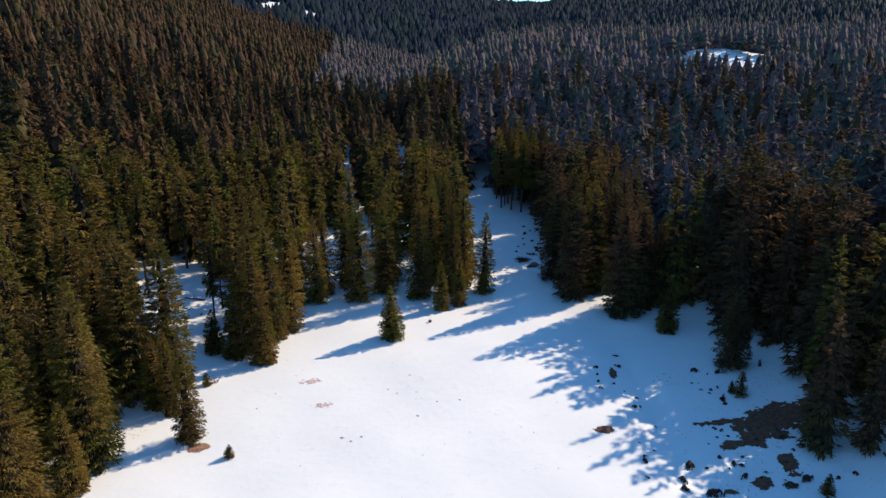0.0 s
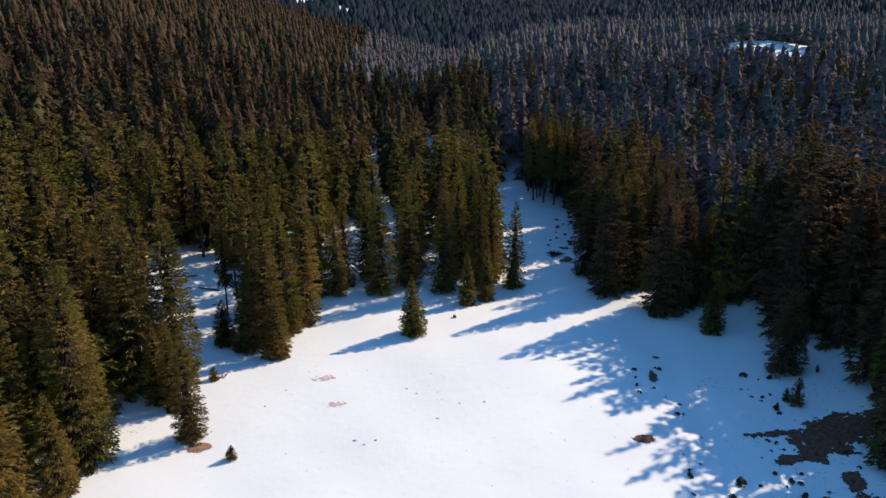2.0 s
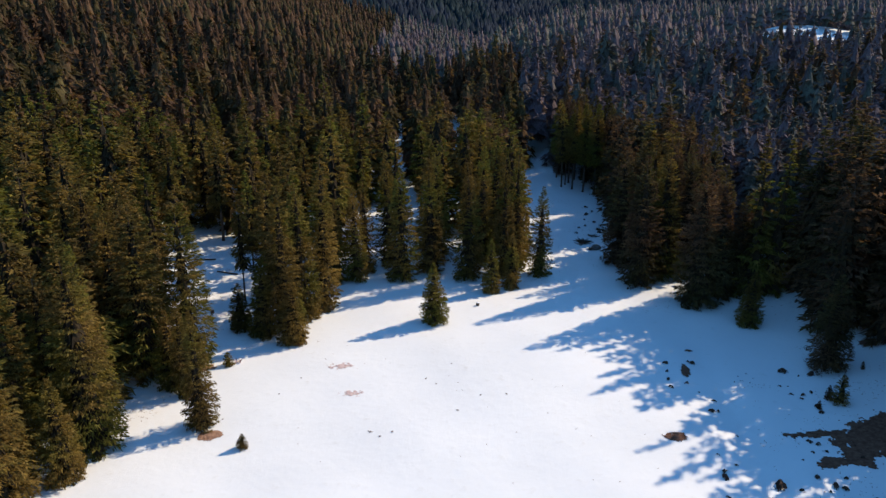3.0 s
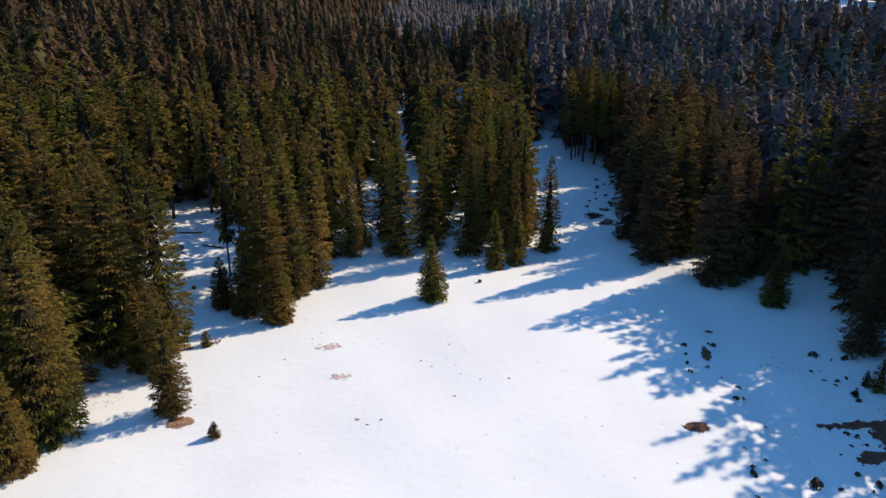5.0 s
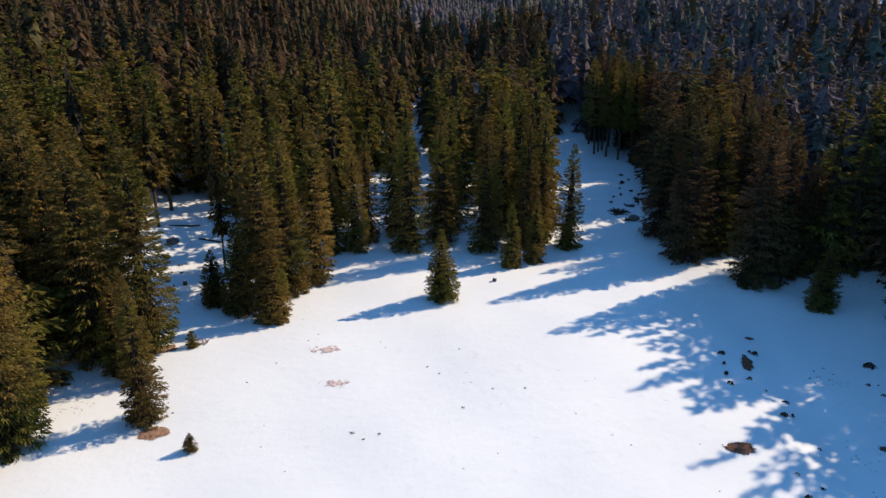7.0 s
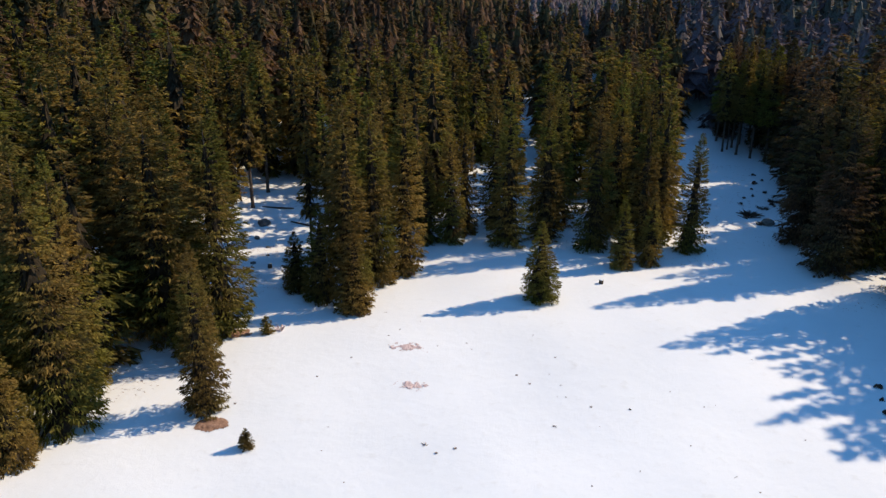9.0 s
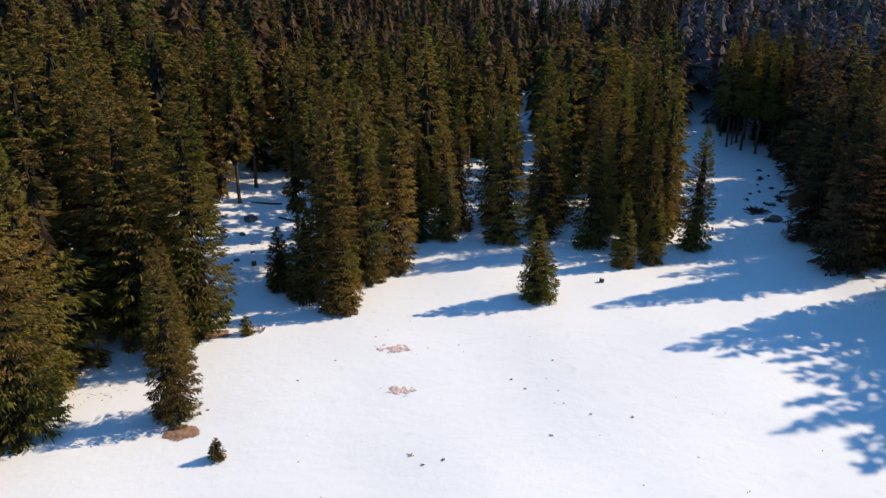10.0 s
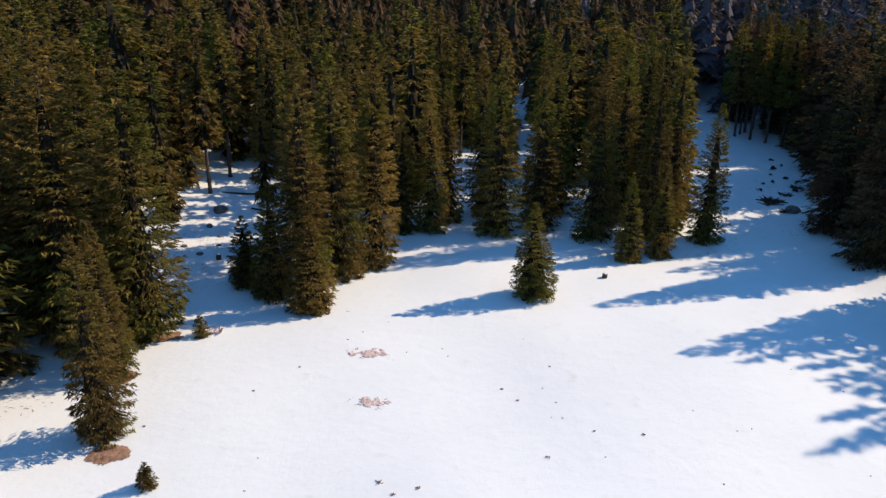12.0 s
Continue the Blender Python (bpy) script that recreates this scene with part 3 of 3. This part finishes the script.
def thaw_patch(name, x0, y0, rx, ry, turn, seed, mat, label, ragged=0.55, step=0.22, rise=0.10, scale=0.55):
    """Bare ground that shows through the snow: a low, ragged sheet with holes."""
    n = int(3.4 * max(rx, ry) / step)
    c, d = math.cos(radians(turn)), math.sin(radians(turn))
    bm = bmesh.new()
    vs = {}

    def field(i, j):
        u, v = (i - n / 2) * step, (j - n / 2) * step
        p = Vector((u * scale + seed * 7.3, v * scale, seed * 1.7))
        return 1 - math.hypot(u / rx, v / ry) + ragged * (noise.noise(p) + 0.6 * noise.noise(p * 2.3) + 0.4 * noise.noise(p * 5.1))

    def vert(i, j):
        if (i, j) not in vs:
            f = field(i, j)
            u, v = (i - n / 2) * step, (j - n / 2) * step
            x, y = x0 + u * c - v * d, y0 + u * d + v * c
            vs[i, j] = bm.verts.new((x, y, float(ground_height(x, y)) + 0.015 + rise * max(0.0, min(1.0, f * 1.6)) + 0.05 * noise.noise(Vector((x * 3, y * 3, 0)))))
        return vs[i, j]

    for i in range(n):
        for j in range(n):
            if field(i + 0.5, j + 0.5) > 0.12:
                bm.faces.new((vert(i, j), vert(i + 1, j), vert(i + 1, j + 1), vert(i, j + 1)))
    return tagged(part(name, bm, mat), label, "bare ground")


def rock(x, y, size, seed, label="dark snow-free boulder on the snow", mat=None, flat=0.6, name="boulder"):
    bm = bmesh.new()
    bmesh.ops.create_icosphere(bm, subdivisions=2, radius=1)
    for v in bm.verts:
        k = 1 + 0.5 * noise.noise(v.co * 1.3 + Vector((seed * 3.1, 0, 0))) + 0.25 * noise.noise(v.co * 3.1 + Vector((0, seed * 2.7, 0)))
        v.co = Vector((v.co.x * k, v.co.y * k * 0.8, v.co.z * k * flat)) * size
    ob = part(name, bm, mat or ROCK)
    ob.matrix_world = pose(x, y, float(ground_height(x, y)) + 0.12 * size, 0, 0, seed * 67)
    return tagged(ob, label, "rock")


def twig_bush(x, y, r, h, count, seed, name, mat, label):
    """A low sprawl of thin twigs."""
    rng = random.Random(seed)
    bm = bmesh.new()
    for _ in range(count):
        a, d = rng.random() * 6.28, r * rng.random() ** 0.7
        bx, by = x + d * 0.6 * math.cos(a), y + d * 0.45 * math.sin(a)
        a2 = a + rng.uniform(-0.9, 0.9)
        q, up = rng.uniform(0.25, 0.6) * r, rng.uniform(0.3, 1.0) * h
        z = float(ground_height(bx, by))
        w = 0.012 + 0.006 * r
        p = [bm.verts.new((bx - math.sin(a2) * w, by + math.cos(a2) * w, z)), bm.verts.new((bx + math.sin(a2) * w, by - math.cos(a2) * w, z)),
             bm.verts.new((bx + math.cos(a2) * q, by + math.sin(a2) * q, z + up)), bm.verts.new((bx, by, z + 0.06 + up * 0.5))]
        bm.faces.new((p[0], p[1], p[2]))
        bm.faces.new((p[1], p[3], p[2]))
        bm.faces.new((p[3], p[0], p[2]))
    return tagged(part(name, bm, mat), label, "shrub")


for x, y, rx, ry, a, sd_ in [(52.0, 98.6, 7.0, 4.6, 18, 1), (44.2, 99.0, 4.2, 0.8, 12, 2), (43.6, 92.8, 2.6, 1.3, 20, 6), (47.6, 94.6, 2.6, 2.2, 60, 8), (49.6, 87.6, 1.6, 2.6, -15, 3), (44.0, 83.3, 2.2, 1.3, 30, 4), (57.5, 100.5, 4.0, 3.0, 10, 5), (61.2, 122.8, 1.8, 1.0, 10, 7)]:
    thaw_patch("earth_patch", x, y, rx, ry, a, sd_, EARTH, "dark wet bare earth where the snow has melted", 0.5)
for x, y, rx, ry, a, sd_ in [(25.2, 96.3, 1.9, 1.0, 8, 11), (30.7, 115.0, 0.75, 1.9, -8, 12), (33.0, 122.5, 0.8, 0.3, 20, 13), (20.7, 175.8, 1.5, 0.6, 30, 15), (39.0, 81.5, 1.1, 0.5, 0, 17)]:
    thaw_patch("earth_patch", x, y, rx, ry, a, sd_, EARTH, "small dark patch of bare earth in the snow", 0.4, 0.14, 0.2, 1.1)
for x, y, rx, ry, sd_ in [(-35.8, 90.0, 1.8, 1.3, 21), (-44.2, 107.2, 2.4, 1.3, 22), (-30.6, 131.4, 1.8, 1.3, 23), (-42.4, 99.4, 1.4, 1.6, 24), (-32.2, 117.2, 2.0, 1.4, 25)]:
    thaw_patch("needle_litter", x, y, rx, ry, 15, sd_, LITTER, "reddish brown needle litter under the spruce branches", 0.22, 0.16, 0.12, 0.9)
track_clumps = [(28.0, 117.1, 0.5), (27.7, 114.5, 0.35), (27.4, 112.0, 0.35), (27.2, 109.7, 0.45), (32.3, 117.9, 0.6), (29.8, 111.0, 0.4), (37.3, 112.2, 0.18), (38.4, 114.0, 0.16), (38.5, 112.5, 0.2),
                (39.9, 114.9, 0.18), (39.6, 112.1, 0.18), (40.5, 113.5, 0.16), (31.1, 108.5, 0.25), (32.8, 106.5, 0.35), (31.6, 103.4, 0.5), (32.5, 103.6, 0.4), (33.4, 97.8, 0.25), (31.2, 90.7, 0.25),
                (29.5, 92.6, 0.4), (29.3, 89.2, 0.5), (29.1, 88.0, 0.5), (28.4, 84.4, 0.3)]
bank_clumps = [(45.7, 116.0, 0.85), (49.5, 114.9, 0.7), (47.6, 114.7, 0.3), (43.7, 111.4, 0.3), (44.8, 111.5, 0.2), (44.6, 109.2, 0.35), (46.0, 109.0, 0.4), (47.6, 109.8, 0.35), (45.5, 107.9, 0.3), (47.0, 105.8, 0.65),
               (46.8, 104.3, 0.4), (35.4, 87.6, 0.9), (33.3, 84.2, 0.7), (33.0, 82.1, 0.7), (37.6, 86.8, 0.35), (42.1, 84.9, 0.7), (41.8, 88.0, 0.6), (42.7, 87.6, 0.5), (47.6, 82.7, 0.9), (50.2, 83.7, 0.9),
               (54.2, 83.3, 0.4), (56.7, 83.4, 0.5), (53.1, 83.3, 0.3), (36.6, 81.2, 1.0), (63.3, 121.9, 0.8), (64.2, 120.3, 0.7), (62.4, 116.5, 0.5), (64.4, 117.1, 0.6)]
gully_clumps = [(24.6, 207.2, 0.6), (24.0, 199.9, 0.9), (22.7, 189.2, 0.6), (19.9, 183.2, 0.55), (21.1, 187.4, 0.4), (25.4, 193.0, 0.5), (26.0, 203.0, 0.45), (23.2, 195.0, 0.4), (25.8, 184.0, 0.6)]
rng_s = random.Random(5)
edge_clumps = [(rng_s.uniform(40, 52), rng_s.uniform(82, 98), rng_s.uniform(0.2, 0.5)) for _ in range(22)]
for k, (x, y, r) in enumerate(track_clumps + bank_clumps + gully_clumps + edge_clumps):
    ob = thaw_patch("heather_clump", x, y, r * 1.05, r * 0.65, 40 * k, 60 + k, HEATHER, "dark ragged heather clump poking through the snow", 0.7, 0.12, 0.75 * r, 1.8)
    ob["category"] = "shrub"
rock(23.5, 172.4, 1.3, 41, "large dark boulder beside the snowy gully")
rock(-61.0, 143.6, 1.3, 42, "snow-capped dark boulder between the trees")
for k, (x, y, r) in enumerate([(-58.5, 137.0, 0.6), (-54.9, 134.0, 0.35), (-53.2, 131.1, 0.35), (-53.6, 127.5, 0.5), (-57.0, 129.0, 0.4), (-51.0, 138.0, 0.35)]):
    rock(x, y, r, 50 + k, "dark stone on the shaded forest snow")
for x, y, rx, ry, sd_ in [(-22.8, 110.1, 1.6, 0.8, 31), (-19.6, 102.5, 1.35, 0.75, 32)]:
    ob = thaw_patch("dry_twig_patch", x, y, rx, ry, 10, sd_, TWIG, "low pinkish dry twigs matted on the snow", 0.95, 0.10, 0.05, 1.7)
    ob["category"] = "shrub"
twig_bush(-39.3, 109.6, 0.8, 0.8, 26, 3, "dry_bush", TWIG, "thin dry shrub in the sunlit snow")
for k, (x, y, r) in enumerate([(-12.3, 93.3, 0.5), (-15.2, 93.1, 0.9), (-13.8, 92.2, 0.5), (-4.0, 99.4, 0.6), (-5.9, 112.7, 0.3), (-9.4, 107.8, 0.4), (2.8, 104.2, 0.4), (-28.1, 105.9, 0.3), (-35.5, 93.7, 0.4), (-7.7, 106.4, 0.35), (-30.0, 101.0, 0.3), (-1.0, 103.6, 0.3)]):
    twig_bush(x, y, r * 0.45, 0.14, 14, 30 + k, "grass_tuft", LITTER, "dark dry grass tuft in the sunlit snow")
rng_t = random.Random(77)
for k in range(46):
    x, y = rng_t.uniform(-30, 24), rng_t.uniform(70, 120)
    twig_bush(x, y, rng_t.uniform(0.06, 0.13), 0.08, 6, 100 + k, "grass_tuft", LITTER, "tiny dark grass tuft in the snow")
for x, y, r, h, n_, sd_ in [(21.0, 176.4, 2.2, 0.9, 70, 201), (23.8, 181.0, 1.5, 0.7, 40, 202), (22.4, 171.5, 1.3, 0.6, 36, 203), (26.3, 186.0, 1.4, 0.8, 36, 204)]:
    twig_bush(x, y, r, h, n_, sd_, "brush_heap", BARK, "heap of dark dead branches in the snowy gully")


def litter_sheet(areas, seed):
    """Fallen twigs and bark scraps strewn over the snow under the trees."""
    rng = np.random.default_rng(seed)
    V, F = [], []
    for x0, x1, y0, y1, n in areas:
        x, y = rng.uniform(x0, x1, n), rng.uniform(y0, y1, n)
        k = np.sin(0.9 * x + 1.3) * np.sin(0.7 * y) + np.sin(0.31 * x - 0.43 * y) > -0.2
        x, y = x[k], y[k]
        a, q, w = rng.uniform(0, 6.28, len(x)), rng.uniform(0.12, 0.55, len(x)), rng.uniform(0.02, 0.06, len(x))
        for s_, t_, u_ in ((-0.5, -1, 0.01), (-0.5, 1, 0.01), (0.5, 0.4, 0.06)):
            px_, py_ = x + np.cos(a) * q * s_ - np.sin(a) * w * t_, y + np.sin(a) * q * s_ + np.cos(a) * w * t_
            V.append(np.c_[px_, py_, ground_height(px_, py_) + u_ * rng.uniform(0.5, 1.5, len(x))])
        m = len(x)
        base = sum(len(v) for v in V) - 3 * m
        i = np.arange(m)
        F.append(np.c_[base + i, base + m + i, base + 2 * m + i])
    ob = mesh_object("forest_litter", np.concatenate(V), np.concatenate(F), LITTER)
    return tagged(ob, "fallen twigs and bark scraps strewn on the shaded snow", "litter", kind="stuff")


litter_sheet([(-68, -44, 118, 162, 2600), (-34, 14, 147, 168, 1500), (12, 30, 160, 216, 900), (50, 68, 108, 124, 350), (28, 60, 136, 146, 350), (36, 58, 80, 112, 500), (-58, -45, 84, 106, 500)], 9)


def stump(x, y, r, h):
    thing = new("tree_stump")
    thing.matrix_world = pose(x, y, float(ground_height(x, y)))
    bm = bmesh.new()
    bmesh.ops.create_cone(bm, cap_ends=True, segments=14, radius1=r * 1.3, radius2=r, depth=h + 0.4)
    for v in bm.verts:
        v.co += Vector((0.1 * noise.noise(v.co * 4), 0.1 * noise.noise(v.co * 5), (h - 0.4) / 2 + (0.1 * noise.noise(v.co * 7) if v.co.z > 0 else 0)))
    part("stem", bm, BARK, thing)
    bm = bmesh.new()
    bmesh.ops.create_cone(bm, cap_ends=True, segments=12, radius1=r * 0.9, radius2=r * 0.5, depth=0.12)
    for v in bm.verts:
        v.co.z += h + 0.06
    part("snow_cap", bm, SNOW, thing, "cap of snow")
    tagged(thing, "dark broken tree stump in the snow", "stump")


stump(-2.7, 135.8, 0.27, 0.5)
stump(-50.5, 127.0, 0.3, 0.7)


def snag(x, y, h):
    thing = new("dead_tree")
    thing.matrix_world = pose(x, y, float(ground_height(x, y)) - 0.1, 0.8, -0.6, 0)
    v, f = trunk_mesh(h, 0.3, 99)
    mesh_object("trunk", v, f, SNAG, thing)
    rng = random.Random(4)
    for k in range(9):
        a, z, q = rng.random() * 6.28, rng.uniform(0.35, 0.9) * h, rng.uniform(0.8, 1.8)
        bm = bmesh.new()
        bmesh.ops.create_cone(bm, cap_ends=False, segments=5, radius1=0.06, radius2=0.015, depth=q)
        for w in bm.verts:
            w.co.z += q / 2
        ob = part("branch", bm, SNAG, thing)
        ob.matrix_local = Matrix.Translation((0, 0, z)) @ Euler((0, radians(70), a), "XYZ").to_matrix().to_4x4()
    tagged(thing, "bare grey dead spruce standing in the forest", "dead tree")


snag(-3.8, 226.0, 22.0)


def log(x, y, length, r, turn):
    bm = bmesh.new()
    bmesh.ops.create_cone(bm, cap_ends=True, segments=9, radius1=r, radius2=r * 0.7, depth=length)
    for v in bm.verts:
        v.co += Vector((0.3 * r * noise.noise(v.co), 0.3 * r * noise.noise(v.co * 1.7), 0))
    ob = part("fallen_log", bm, BARK)
    ob.matrix_world = Matrix.Translation((x, y, float(ground_height(x, y)) + r * 0.7)) @ Euler((radians(90), 0, radians(turn))).to_matrix().to_4x4()
    tagged(ob, "fallen dark log lying in the snow", "log")


for row in [(20.2, 176.6, 3.4, 0.13, 60), (21.4, 175.2, 3.0, 0.10, 110), (19.6, 175.0, 2.6, 0.09, 35), (22.0, 177.0, 3.2, 0.12, 80), (-55.0, 146.0, 5.0, 0.2, 75), (-63.0, 152.0, 6.0, 0.2, 100)]:
    log(*row)


def hut(x, y, turn):
    thing = new("mountain_hut")
    thing.matrix_world = pose(x, y, float(ground_height(x, y)), 0, 0, turn) @ Matrix.Scale(0.66, 4)

    def box(sx, sy, sz, cx, cy, cz):
        bm = bmesh.new()
        bmesh.ops.create_cube(bm, size=1)
        for v in bm.verts:
            v.co = Vector((v.co.x * sx + cx, v.co.y * sy + cy, v.co.z * sz + cz))
        return bm

    part("wall", box(9, 6, 4.4, 0, 0, 1.8), SNAG, thing, "pale plastered walls")
    bm = bmesh.new()
    p = [bm.verts.new(c) for c in ((-5, -3.6, 3.7), (5, -3.6, 3.7), (5, 0, 6.2), (-5, 0, 6.2), (-5, 3.6, 3.7), (5, 3.6, 3.7))]
    bm.faces.new((p[0], p[1], p[2], p[3]))
    bm.faces.new((p[3], p[2], p[5], p[4]))
    bm.faces.new((p[0], p[3], p[4]))
    bm.faces.new((p[1], p[5], p[2]))
    part("roof", bm, SNOW, thing, "snow-covered gable roof")
    for wx in (-2.8, 0.0, 2.8):
        part("window", box(1.0, 0.08, 1.2, wx, -3.03, 2.0), ROCK, thing, "dark window")
    tagged(thing, "small pale hut on the sunlit snowfield", "hut")


hut(160.0, 456.0, 12)
